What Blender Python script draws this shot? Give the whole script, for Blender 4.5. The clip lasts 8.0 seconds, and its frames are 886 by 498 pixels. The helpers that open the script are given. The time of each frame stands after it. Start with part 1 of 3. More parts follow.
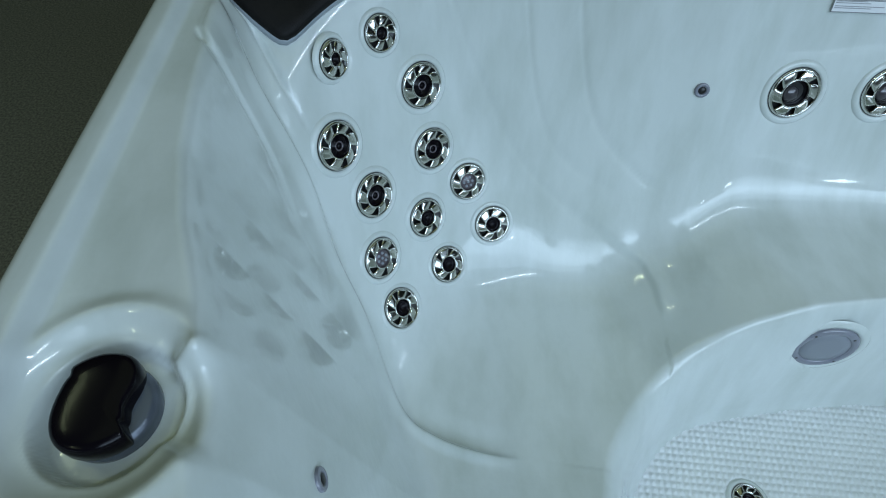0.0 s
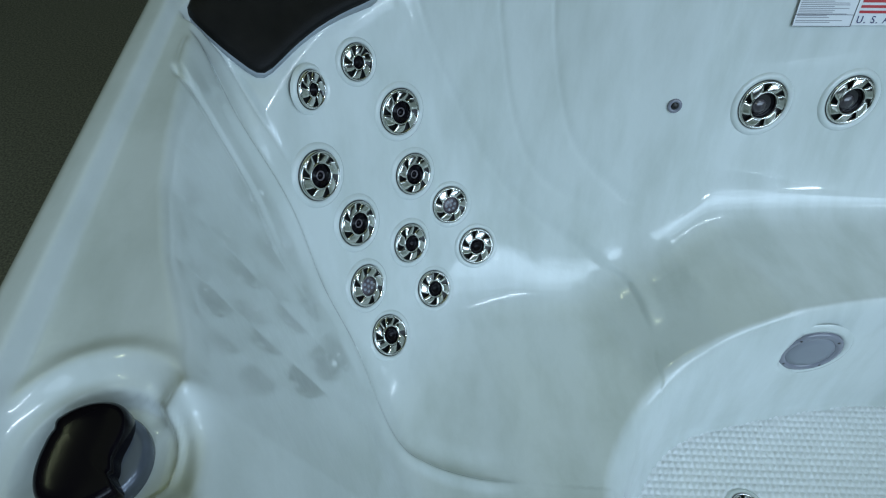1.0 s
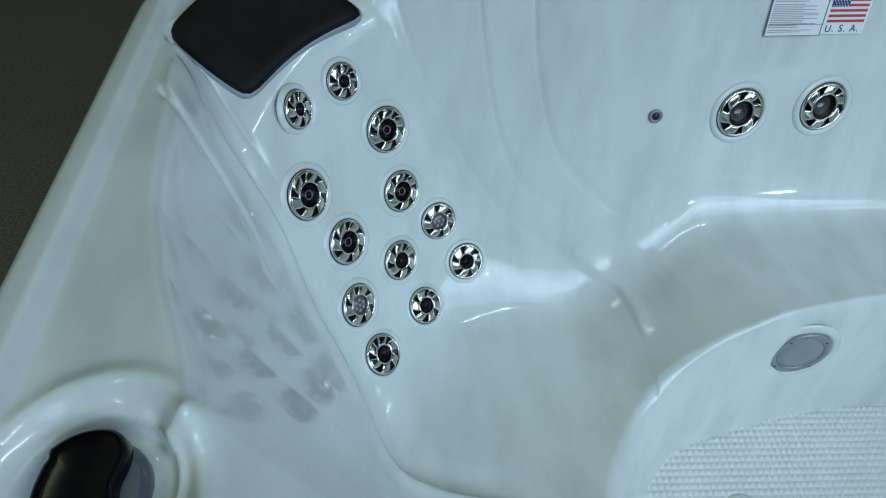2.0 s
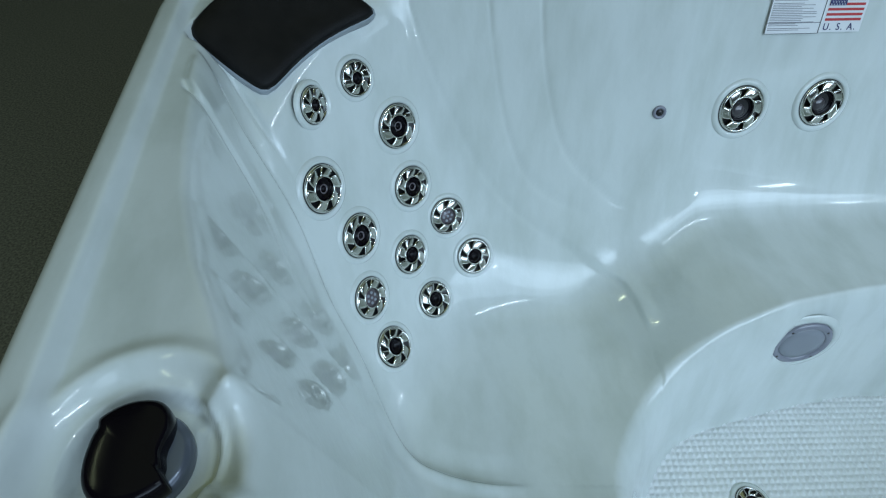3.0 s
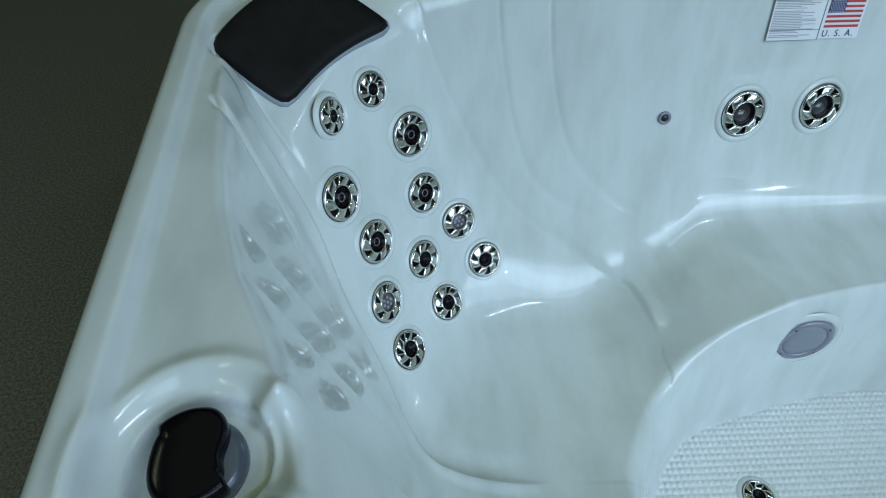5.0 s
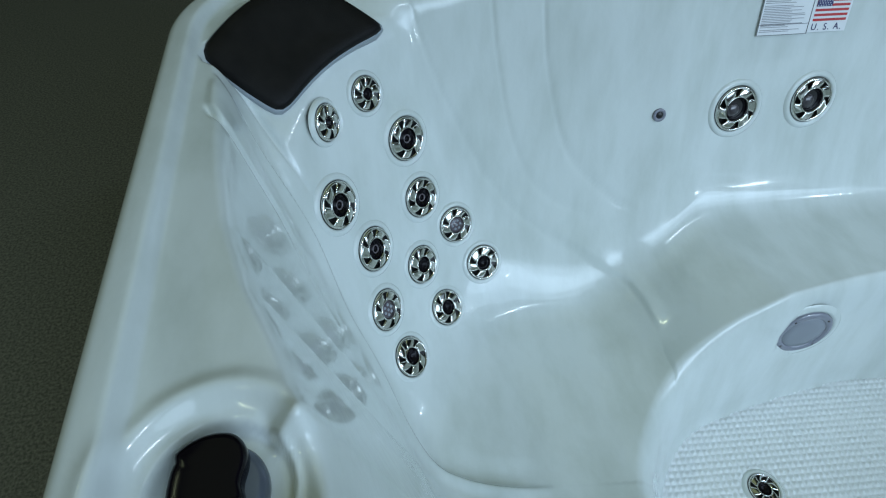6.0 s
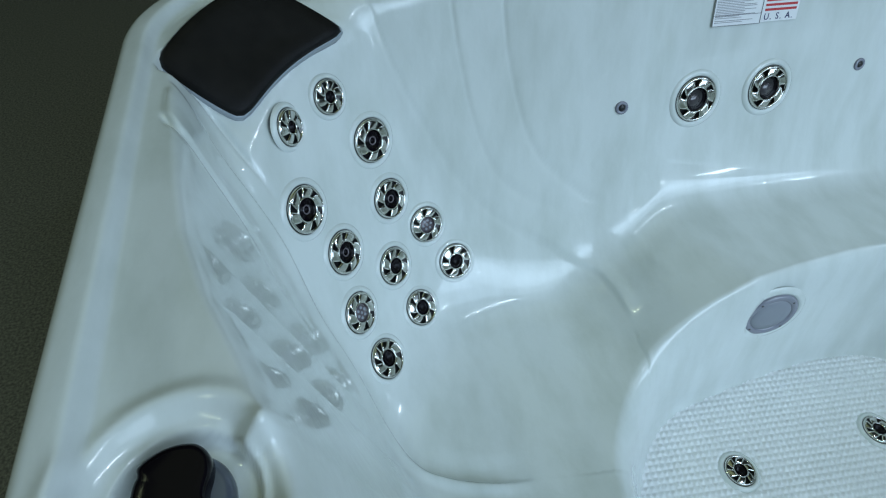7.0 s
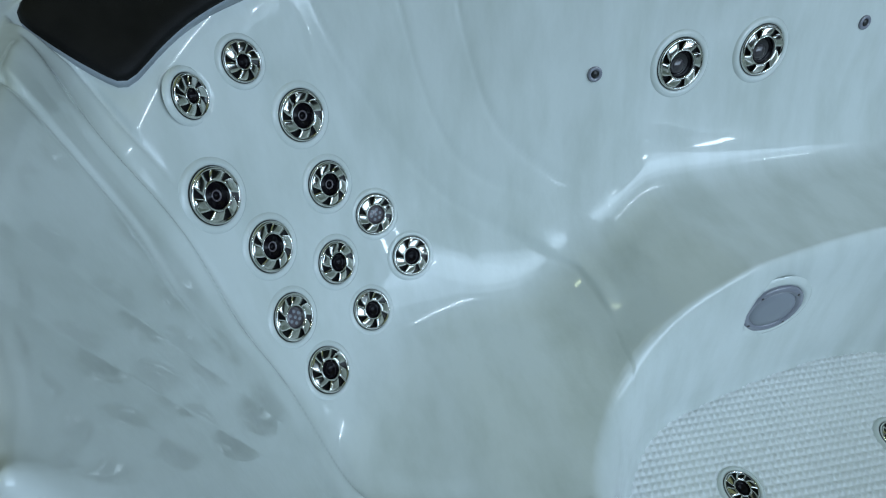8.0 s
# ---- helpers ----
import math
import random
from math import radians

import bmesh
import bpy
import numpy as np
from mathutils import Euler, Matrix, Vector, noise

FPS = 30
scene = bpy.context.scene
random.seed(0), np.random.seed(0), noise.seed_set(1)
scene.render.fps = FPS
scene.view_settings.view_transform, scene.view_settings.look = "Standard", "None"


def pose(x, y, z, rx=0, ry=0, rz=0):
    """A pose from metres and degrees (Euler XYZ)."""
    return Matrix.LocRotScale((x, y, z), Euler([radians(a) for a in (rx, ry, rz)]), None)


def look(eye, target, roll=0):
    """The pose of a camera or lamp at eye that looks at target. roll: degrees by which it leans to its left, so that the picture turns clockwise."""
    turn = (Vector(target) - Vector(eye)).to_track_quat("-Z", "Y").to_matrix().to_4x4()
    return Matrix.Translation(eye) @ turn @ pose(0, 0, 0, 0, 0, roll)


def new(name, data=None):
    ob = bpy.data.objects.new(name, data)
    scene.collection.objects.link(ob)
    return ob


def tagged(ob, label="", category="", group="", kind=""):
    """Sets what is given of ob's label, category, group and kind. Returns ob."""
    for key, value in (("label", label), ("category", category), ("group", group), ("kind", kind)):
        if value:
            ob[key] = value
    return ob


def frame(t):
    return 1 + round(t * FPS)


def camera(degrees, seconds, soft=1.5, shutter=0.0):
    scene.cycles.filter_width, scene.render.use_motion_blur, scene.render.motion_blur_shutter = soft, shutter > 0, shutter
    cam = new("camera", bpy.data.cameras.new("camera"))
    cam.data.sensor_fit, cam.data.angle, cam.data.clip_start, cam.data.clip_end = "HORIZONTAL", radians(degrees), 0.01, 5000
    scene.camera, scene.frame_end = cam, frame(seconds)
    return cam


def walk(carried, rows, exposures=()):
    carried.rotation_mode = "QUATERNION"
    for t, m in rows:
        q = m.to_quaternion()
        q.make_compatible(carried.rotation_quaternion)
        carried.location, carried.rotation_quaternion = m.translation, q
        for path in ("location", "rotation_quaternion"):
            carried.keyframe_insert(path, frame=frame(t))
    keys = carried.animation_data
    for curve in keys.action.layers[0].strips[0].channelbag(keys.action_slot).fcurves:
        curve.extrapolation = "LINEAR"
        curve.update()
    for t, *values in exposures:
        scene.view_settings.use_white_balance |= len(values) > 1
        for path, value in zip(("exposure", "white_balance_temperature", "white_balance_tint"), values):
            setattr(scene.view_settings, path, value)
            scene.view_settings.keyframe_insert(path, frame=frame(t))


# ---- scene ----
cam = camera(77.0, 8.0, soft=1.15)
walk(cam, [
    (0, pose(0.0142, 0.0093, 1.2339, 36.35, -2.68, -0.50)),
    (0.5, pose(0.0116, 0.0124, 1.2368, 37.38, -2.54, -2.15)),
    (1, pose(0.0036, 0.0150, 1.2320, 38.82, -2.62, -4.06)),
    (1.5, pose(0.0009, 0.0149, 1.2239, 40.20, -2.63, -5.86)),
    (3, pose(-0.0389, -0.0146, 1.2253, 41.60, -2.79, -7.30)),
    (3.5, pose(-0.0417, -0.0317, 1.2403, 41.52, -2.77, -7.23)),
    (4, pose(-0.0554, -0.0395, 1.2432, 41.63, -2.81, -7.37)),
    (4.5, pose(-0.0644, -0.0331, 1.2519, 41.54, -2.75, -7.55)),
    (6, pose(-0.1000, -0.0002, 1.2425, 41.76, -2.68, -10.75)),
    (6.5, pose(-0.1106, -0.0063, 1.2457, 41.90, -2.70, -12.45)),
    (7, pose(-0.0844, -0.0062, 1.2423, 42.02, -2.48, -14.04)),
    (7.5, pose(-0.0422, 0.0212, 1.2118, 41.92, -2.25, -14.82)),
    (8, pose(0.0173, 0.0511, 1.1272, 42.41, -1.72, -15.14)),
], exposures=[(0.0, -0.14), (3.5, -0.09), (6.5, -0.04), (7.2, -0.06), (8.0, -0.22)])

# ---- light: added cool and green fill panels, thin tube lights under a dark ceiling ----
world = bpy.data.worlds.new("world")
world.use_nodes = True
world.node_tree.nodes["Background"].inputs[0].default_value = (0.55, 0.62, 0.52, 1)
world.node_tree.nodes["Background"].inputs[1].default_value = 0.05
scene.world = world


def area_lamp(name, eye, target, sx, sy, watts, colour):
    data = bpy.data.lights.new(name, "AREA")
    data.shape, data.size, data.size_y, data.energy, data.color = "RECTANGLE", sx, sy, watts, colour
    ob = new(name, data)
    ob.matrix_world = look(eye, target)
    return ob


# cool fill panels added over the hall behind the camera, stronger further from the tub
for y, watts in ((-8.5, 70), (-7.1, 140), (-5.7, 225), (-4.3, 175), (-2.9, 88), (-1.5, 14)):
    area_lamp("cool_fill", (3.3, y, 3.74), (3.3, y, 0), 7.0, 1.4, watts, (0.575, 0.775, 1.0))


# tube lights under the ceiling, each along a line of the plan
def strip_lamp(x0, y0, x1, y1, wide, watts, colour):
    ob = area_lamp("strip_lamp", (0, 0, 0), (0, 0, -1), math.hypot(x1 - x0, y1 - y0), wide, watts, colour)
    ob.matrix_world = Matrix.Translation(((x0 + x1) / 2, (y0 + y1) / 2, 3.6)) @ Matrix.Rotation(math.atan2(y1 - y0, x1 - x0), 4, "Z")
    return ob


for x0, y0, x1, y1, wide, watts in ((0.75, -1.35, 2.55, -0.25, 0.06, 26), (4.65, -2.2, 5.05, -1.75, 0.05, 12), (7.3, -7.4, 8.8, -8.2, 0.40, 80), (2.3, -4.6, 2.7, -4.2, 0.12, 9)):
    strip_lamp(x0, y0, x1, y1, wide, watts, (0.66, 0.84, 1.0))
# two greenish fill strips added on the west, to tint and brighten lip and ledge
for x0, y0, x1, y1 in ((-2.5, 0.6, -2.3, 1.8), (-2.5, -2.6, -2.5, -1.4)):
    strip_lamp(x0, y0, x1, y1, 0.07, 8, (0.84, 1.0, 0.62))
# dim greenish fill panel added over the tub, standing in for ceiling bounce
area_lamp("green_fill", (0.2, 1.6, 3.74), (0.2, 1.6, 0), 3.6, 3.6, 11, (0.82, 1.0, 0.56))


# ---- materials ----
def material(name, colour, rough=0.5, metal=0.0, coat=0.0):
    m = bpy.data.materials.new(name)
    m.use_nodes = True
    b = m.node_tree.nodes["Principled BSDF"]
    b.inputs["Base Color"].default_value = (*colour, 1)
    b.inputs["Roughness"].default_value = rough
    b.inputs["Metallic"].default_value = metal
    b.inputs["Coat Weight"].default_value = coat
    return m


def node(m, kind, **values):
    n = m.node_tree.nodes.new(kind)
    for key, value in values.items():
        n.inputs[key.replace("_", " ")].default_value = value
    return n


def vary(m, low, high, scale, detail=4.0, stretch=(1, 1, 1), bump=0.0, bump_scale=60.0, rough=None, spot=(0.3, 0.7)):
    """Colour between low and high by noise in the object's own space, with fine relief."""
    t, b = m.node_tree, m.node_tree.nodes["Principled BSDF"]
    where = t.nodes.new("ShaderNodeTexCoord")
    mapping = node(m, "ShaderNodeMapping", Scale=stretch)
    t.links.new(where.outputs["Object"], mapping.inputs["Vector"])
    n = node(m, "ShaderNodeTexNoise", Scale=scale, Detail=detail, Roughness=0.55)
    t.links.new(mapping.outputs[0], n.inputs["Vector"])
    ramp = t.nodes.new("ShaderNodeValToRGB")
    ramp.color_ramp.elements[0].position, ramp.color_ramp.elements[1].position = spot
    ramp.color_ramp.elements[0].color, ramp.color_ramp.elements[1].color = (*low, 1), (*high, 1)
    t.links.new(n.outputs["Fac"], ramp.inputs[0])
    t.links.new(ramp.outputs[0], b.inputs["Base Color"])
    if rough:
        rr = node(m, "ShaderNodeMapRange", To_Min=rough[0], To_Max=rough[1])
        t.links.new(n.outputs["Fac"], rr.inputs["Value"])
        t.links.new(rr.outputs[0], b.inputs["Roughness"])
    if bump:
        fine = node(m, "ShaderNodeTexNoise", Scale=bump_scale, Detail=2.0)
        t.links.new(where.outputs["Object"], fine.inputs["Vector"])
        bm = node(m, "ShaderNodeBump", Strength=bump, Distance=0.002)
        t.links.new(fine.outputs["Fac"], bm.inputs["Height"])
        t.links.new(bm.outputs[0], b.inputs["Normal"])
    return m


ACRYLIC = vary(material("pearl_acrylic", (0.66, 0.70, 0.70), 0.16, 0, 0.62), (0.58, 0.635, 0.61), (0.68, 0.735, 0.725), 7.0, 6.0, (2.2, 1.0, 0.6), 0.25, 55.0, None, (0.30, 0.6))
# textured acrylic; the foot well floor's extra brightness is put into its lighter colour
TEXTURED = vary(material("textured_acrylic", (0.78, 0.815, 0.82), 0.38), (0.74, 0.78, 0.785), (0.80, 0.835, 0.84), 9.0)
CHROME = material("chrome", (0.64, 0.64, 0.60), 0.12, 1.0)
SATIN = material("blue_grey_plastic", (0.13, 0.15, 0.19), 0.22, 0.35)
BLACK = material("black_plastic", (0.005, 0.004, 0.006), 0.16)
DARK = material("dark_plastic", (0.012, 0.012, 0.013), 0.35)
PLUM = material("smoky_plastic", (0.10, 0.085, 0.10), 0.2, 0, 0.5)
EYE = material("dark_smoky_plastic", (0.05, 0.045, 0.052), 0.18, 0, 0.5)
GREY = material("grey_plastic", (0.25, 0.27, 0.31), 0.35)
SMOKE = material("smoked_lens", (0.22, 0.23, 0.28), 0.22, 0, 0.5)
RIM = material("grey_rim", (0.30, 0.34, 0.38), 0.35)
VINYL = vary(material("black_vinyl", (0.006, 0.006, 0.006), 0.5), (0.004, 0.004, 0.0045), (0.008, 0.0075, 0.0075), 30, 3, bump=0.25, bump_scale=900)
CONCRETE = vary(material("dark_concrete", (0.06, 0.06, 0.05), 0.55), (0.07, 0.072, 0.056), (0.21, 0.21, 0.165), 150.0, 3.0, bump=0.5, bump_scale=300, spot=(0.35, 0.72))
PLASTER = vary(material("grey_wall_paint", (0.16, 0.17, 0.15), 0.8), (0.14, 0.15, 0.13), (0.18, 0.19, 0.17), 2.0, 4.0)
CEILING = material("dark_ceiling", (0.05, 0.055, 0.045), 0.9)
PANEL = vary(material("brown_panel", (0.10, 0.08, 0.07), 0.6), (0.07, 0.06, 0.05), (0.12, 0.10, 0.085), 6.0, 5.0, (1, 1, 0.1))
PAPER = material("white_label", (0.78, 0.80, 0.82), 0.4)
INK = material("black_ink", (0.03, 0.03, 0.04), 0.5)
FAINT = material("grey_ink", (0.22, 0.22, 0.24), 0.5)
NAVY = material("navy_ink", (0.015, 0.02, 0.12), 0.5)
RED = material("red_ink", (0.50, 0.03, 0.035), 0.5)
ORANGE = material("orange_ink", (0.75, 0.16, 0.03), 0.5)
VINYL.node_tree.nodes["Principled BSDF"].inputs["Specular IOR Level"].default_value = 0.18
BLACK.node_tree.nodes["Principled BSDF"].inputs["Specular IOR Level"].default_value = 0.14
ACRYLIC.node_tree.nodes["Principled BSDF"].inputs["Specular IOR Level"].default_value = 0.26
ACRYLIC.node_tree.nodes["Principled BSDF"].inputs["Coat Roughness"].default_value = 0.02


# ---- the tub's moulded surface: height over the plan, z = shell_height(x, y) ----
def smax(a, b, k):
    h = np.clip(0.5 + 0.5 * (a - b) / k, 0, 1)
    return b + (a - b) * h + k * h * (1 - h)


def smin(a, b, k):
    return -smax(-a, -b, k)


def sstep(a, b, v):
    h = np.clip((v - a) / (b - a), 0, 1)
    return h * h * (3 - 2 * h)


def bell(v, w):
    return np.exp(-(v / w) ** 2)


def spline(points, closed=False, n=14):
    """A smooth plan curve through points."""
    p = np.array(points, float)
    if closed:
        q = np.vstack([p[-1], p, p[0], p[1]])
    else:
        q = np.vstack([2 * p[0] - p[1], p, 2 * p[-1] - p[-2]])
    out = []
    for i in range(1, len(q) - 2):
        for s in np.linspace(0, 1, n, endpoint=False):
            a, b, c, d = q[i - 1], q[i], q[i + 1], q[i + 2]
            out.append(0.5 * (2 * b + (c - a) * s + (2 * a - 5 * b + 4 * c - d) * s**2 + (3 * b - a - 3 * c + d) * s**3))
    if not closed:
        out.append(q[-2])
    return np.array(out)


def curve_distance(x, y, line, closed=False):
    """Distance from the plan curve, its sign (left of the curve or inside: minus) and how far along it the foot lies."""
    a = line
    b = np.roll(line, -1, 0) if closed else line[1:]
    a = a if closed else line[:-1]
    best = np.full(x.shape, 9.0)
    side = np.zeros(x.shape)
    along = np.zeros(x.shape)
    inside = np.zeros(x.shape, bool)
    for i in range(len(a)):
        ax, ay = a[i]
        dx, dy = b[i] - a[i]
        ll = dx * dx + dy * dy + 1e-12
        h = np.clip(((x - ax) * dx + (y - ay) * dy) / ll, 0, 1)
        d = np.hypot(x - ax - h * dx, y - ay - h * dy)
        near = d < best - 1e-9
        best = np.where(near, d, best)
        side = np.where(near, dx * (y - ay) - dy * (x - ax), side)
        along = np.where(near, (i + h) / len(a), along)
        if closed:
            cross = ((ay > y) != (ay + dy > y)) & (x < ax + dx * (y - ay) / (dy + 1e-12))
            inside ^= cross
    if closed:
        side = np.where(inside, 1.0, -1.0)
    return best, -np.sign(side), along


WEST, EAST, SOUTH, NORTH, ROUND = -0.325, 1.80, -1.09, 1.04, 0.24
LIP, LEDGE, SEAT, SEAT_TWO, WELL = 0.847, 0.838, 0.205, 0.452, 0.15
CREASE = spline([(-0.30, 0.745), (-0.245, 0.69), (-0.205, 0.638), (-0.15, 0.591), (-0.114, 0.53), (-0.067, 0.475), (-0.009, 0.36), (0.045, 0.315), (0.12, 0.285), (0.20, 0.27)])
BUCKET_EAST = spline([(0.02, 0.91), (0.07, 0.860), (0.15, 0.805), (0.185, 0.786), (0.258, 0.747), (0.367, 0.695), (0.442, 0.645), (0.463, 0.60), (0.468, 0.539), (0.466, 0.49)])
PRESS_ONE = spline([(0.165, 0.92), (0.186, 0.862), (0.225, 0.806), (0.293, 0.761), (0.432, 0.711)])
PRESS_TWO = spline([(0.255, 0.91), (0.276, 0.844), (0.328, 0.782), (0.425, 0.737), (0.48, 0.72)])
SEAM = spline([(0.515, 0.72), (0.53, 0.67), (0.546, 0.607), (0.571, 0.517)])
WELL_LINE = spline([(0.40, 0.20), (0.425, 0.265), (0.487, 0.335), (0.56, 0.378), (0.66, 0.400), (0.845, 0.424), (1.0, 0.428), (1.12, 0.395), (1.22, 0.28), (1.25, 0.0), (1.2, -0.35), (0.95, -0.5), (0.6, -0.45), (0.42, -0.2), (0.38, 0.05)], True)


def inset(x, y):
    """How far inside the tub's rounded outline a place lies."""
    cx, cy = (WEST + EAST) / 2, (SOUTH + NORTH) / 2
    qx, qy = np.abs(x - cx) - (EAST - WEST) / 2 + ROUND, np.abs(y - cy) - (NORTH - SOUTH) / 2 + ROUND
    return ROUND - np.hypot(np.maximum(qx, 0), np.maximum(qy, 0)) - np.minimum(np.maximum(qx, qy), 0)


def shell_height(x, y):
    x, y = np.asarray(x, float), np.asarray(y, float)
    d = inset(x, y)
    # lip with its rounded edge and the raised bead inside it
    high = sstep(0.02, 0.22, x) * sstep(0.55, 0.80, y)
    deck = LIP + 0.003 * sstep(0.0, 0.030, d) - (LIP + 0.003 - LEDGE) * (1 - high) * sstep(0.031, 0.047, d) + 0.012 * high * sstep(0.03, 0.09, d)
    deck = deck - 0.014 * (1 - np.sqrt(np.clip(1 - (1 - np.clip(d / 0.014, 0, 1)) ** 2, 0, 1)))
    deck = deck - 0.10 * np.clip(np.interp(y, [0.1, 0.3, 0.5], [0.17, 0.13, 0.09]) - d, 0, 0.1) * 0.6 * sstep(0.036, 0.042, d)
    # corner backrest, a shallow cup, with the flatter headrest over it
    u = (x + 0.002) * 0.724 + (y - 0.684) * 0.690
    q = (x + 0.002) * 0.690 - (y - 0.684) * 0.724 - 0.8 * np.clip(u, -0.16, 0.13) ** 2 + 0.004
    back = 0.513 + (0.493 - np.sqrt(np.clip(0.250 + 1.16 * np.minimum(q, 0.06), 0.06, 9))) / 0.58 - 4.0 * np.clip(q + 0.164, -1, 0)
    low = np.clip(q - 0.06, 0, 0.25)
    back = back - 1.767 * low + 1.767 * low**2 / 0.50
    head = 0.762 - 0.229 * (x + 0.176) + 0.632 * (y - 0.706)
    corner = smin(back, head + 0.004, 0.085)
    # far wall of both seats, with the rounded post between them
    post = 0.011 * bell(x - 0.512, 0.055) - 0.012 * sstep(0.52, 0.62, x) - 0.035 * sstep(0.42, 0.16, x)
    rise = sstep(0.34, 0.66, x + 0.25 * (y - 0.6))
    turn_in, start = 0.20 - 0.05 * rise, 0.7645 + 0.03 * rise
    fall = np.clip(start - y - post, 0, turn_in)
    wall = 0.655 + (np.maximum(y + post, start) - 0.797) * 2.9 - 2.9 * fall + 2.9 * fall**2 / (2 * turn_in)
    # side wall under the ledge
    edge = np.interp(y, [-1.1, 0.0, 0.12, 0.20, 0.28, 0.336, 0.42, 0.50, 0.55, 0.70, 1.1], [-0.12, -0.122, -0.130, -0.145, -0.174, -0.196, -0.218, -0.229, -0.234, -0.245, -0.25])
    side = LEDGE - (x - edge) * 3.1
    east = 0.84 + (x - 1.62) * 3.0
    south = 0.84 - (y + 0.86) * 3.0
    # seats fall towards their backs
    one = SEAT + 0.24 * np.clip((x - 0.02) * 0.72 - (y - 0.60) * 0.69, -0.1, 0.5) + 0.20 * np.clip(np.hypot(x - 0.20, y - 0.47) - 0.05, 0, 0.3) ** 2
    two = SEAT_TWO - 0.20 * (y - 0.5)
    floor = one + (two - one) * rise
    bowl = smax(floor, side, 0.10)
    bowl = smax(bowl, wall, 0.07)
    bowl = smax(bowl, corner, 0.05 + 0.07 * sstep(0.60, 0.38, corner))
    bowl = smax(bowl, east, 0.1)
    bowl = smax(bowl, south, 0.1)
    # seat bucket pressed a little deeper, between its two creases
    dc, sc, ac = curve_distance(x, y, CREASE)
    de, se, ae = curve_distance(x, y, BUCKET_EAST)
    dc, de = -dc * sc, -de * se
    ends = sstep(1.0, 0.86, ac) * sstep(0.05, 0.16, ac)
    lower = sstep(0.42, 0.6, ae) * sstep(0.98, 0.84, ae)
    apart = np.maximum(sstep(0.30, 0.38, bowl), np.maximum(sstep(0.055, 0.02, np.abs(dc)) * ends, 0.6 * sstep(0.055, 0.02, np.abs(de)) * lower))
    pressed = sstep(-0.003, 0.005, dc) * (sstep(-0.05, 0.03, -de) * (1 - lower) + sstep(-0.003, 0.004, -de) * lower) * apart
    flat = sstep(0.5, 0.32, bowl)
    bowl = bowl - (0.016 - 0.010 * flat) * pressed
    bowl = bowl + (0.010 - 0.003 * flat) * sstep(-0.024, -0.004, dc) * sstep(0.003, -0.003, dc) * ends
    bowl = bowl + 0.004 * sstep(0.030, 0.004, de) * sstep(-0.003, 0.003, de) * lower - 0.0045 * bell(de, 0.0030) * (1 - lower) * sstep(1.0, 0.8, ae)
    bowl = bowl - 0.009 * bell(dc - 0.036, 0.0045) * sstep(0.34, 0.18, ac)
    # two fine pressed lines beside the bucket, and the seam between the seats
    for line in (PRESS_ONE, PRESS_TWO):
        dp, sp, ap = curve_distance(x, y, line)
        bowl = bowl - (0.0060 * bell(dp, 0.0030) + 0.0035 * sstep(0.05, 0.0, np.abs(dp)) * sstep(-0.002, 0.002, dp * sp)) * sstep(1.0, 0.75, ap)
    ds, ss, along = curve_distance(x, y, SEAM)
    bowl = bowl + 0.0015 * bell(ds, 0.010) * sstep(0.0, 0.2, along) * sstep(1.0, 0.8, along)
    # foot well
    dw, sw, aw = curve_distance(x, y, WELL_LINE, True)
    dw = dw * sw
    slope = 2.6 + 2.4 * sstep(0.42, 0.66, x)
    well = smax(WELL + dw * slope, WELL + 0 * dw, 0.035)
    bowl = smin(bowl, well, 0.075)
    z = smin(deck, bowl, 0.034 - 0.020 * high)
    # step where the ledge ends against the corner band
    band = sstep(0.52, 0.34, ac) * sstep(0.062, 0.074, d)
    z = z - 0.008 * bell(dc + 0.051, 0.0045) * band + 0.004 * sstep(-0.051, -0.044, dc) * sstep(-0.004, -0.022, dc) * band
    # pocket in which the head pillow lies
    f, g = -5.657 * (x + 0.176) + 6.822 * (y - 0.706), 2.579 * (x + 0.176) + 4.243 * (y - 0.706)
    past = np.maximum(np.maximum(-0.10 - f, f - 1.10) * 0.13, np.maximum(-0.06 - g, g - 1.06) * 0.21)
    z = smin(z, 0.768 + 0.064 * f + 0.048 * g - 0.010 + 3.0 * np.maximum(past, 0) + 4.0 * np.clip(0.052 - d, 0, 1), 0.008)
    # round dish for the valve knob: a rolled rim, open to the south-east, with a bump at its end
    r = np.hypot(x - DISH[0], y - DISH[1])
    turn = np.arctan2(y - DISH[1], x - DISH[0])
    shut = 1 - sstep(0.62, 0.38, np.abs(np.angle(np.exp(1j * (turn - 0.06)))))
    z = z + 0.004 * bell(r - 0.080, 0.010) * shut
    z = z - 0.011 * sstep(0.080, 0.054, r) - 0.022 * sstep(0.055, 0.048, r) - 0.014 * (1 - shut) * sstep(0.115, 0.060, r) * sstep(0.044, 0.060, r)
    z = z + 0.012 * bell(np.hypot(x + 0.156, y - 0.197), 0.015) - 0.006 * bell(np.hypot(x + 0.180, y - 0.203), 0.009)
    return z


def shell_normal(x, y, e=0.004):
    h = shell_height(np.array([x + e, x - e, x, x]), np.array([y, y, y + e, y - e]))
    return Vector(((h[1] - h[0]) / (2 * e), (h[3] - h[2]) / (2 * e), 1)).normalized()


DISH = (-0.213, 0.159)


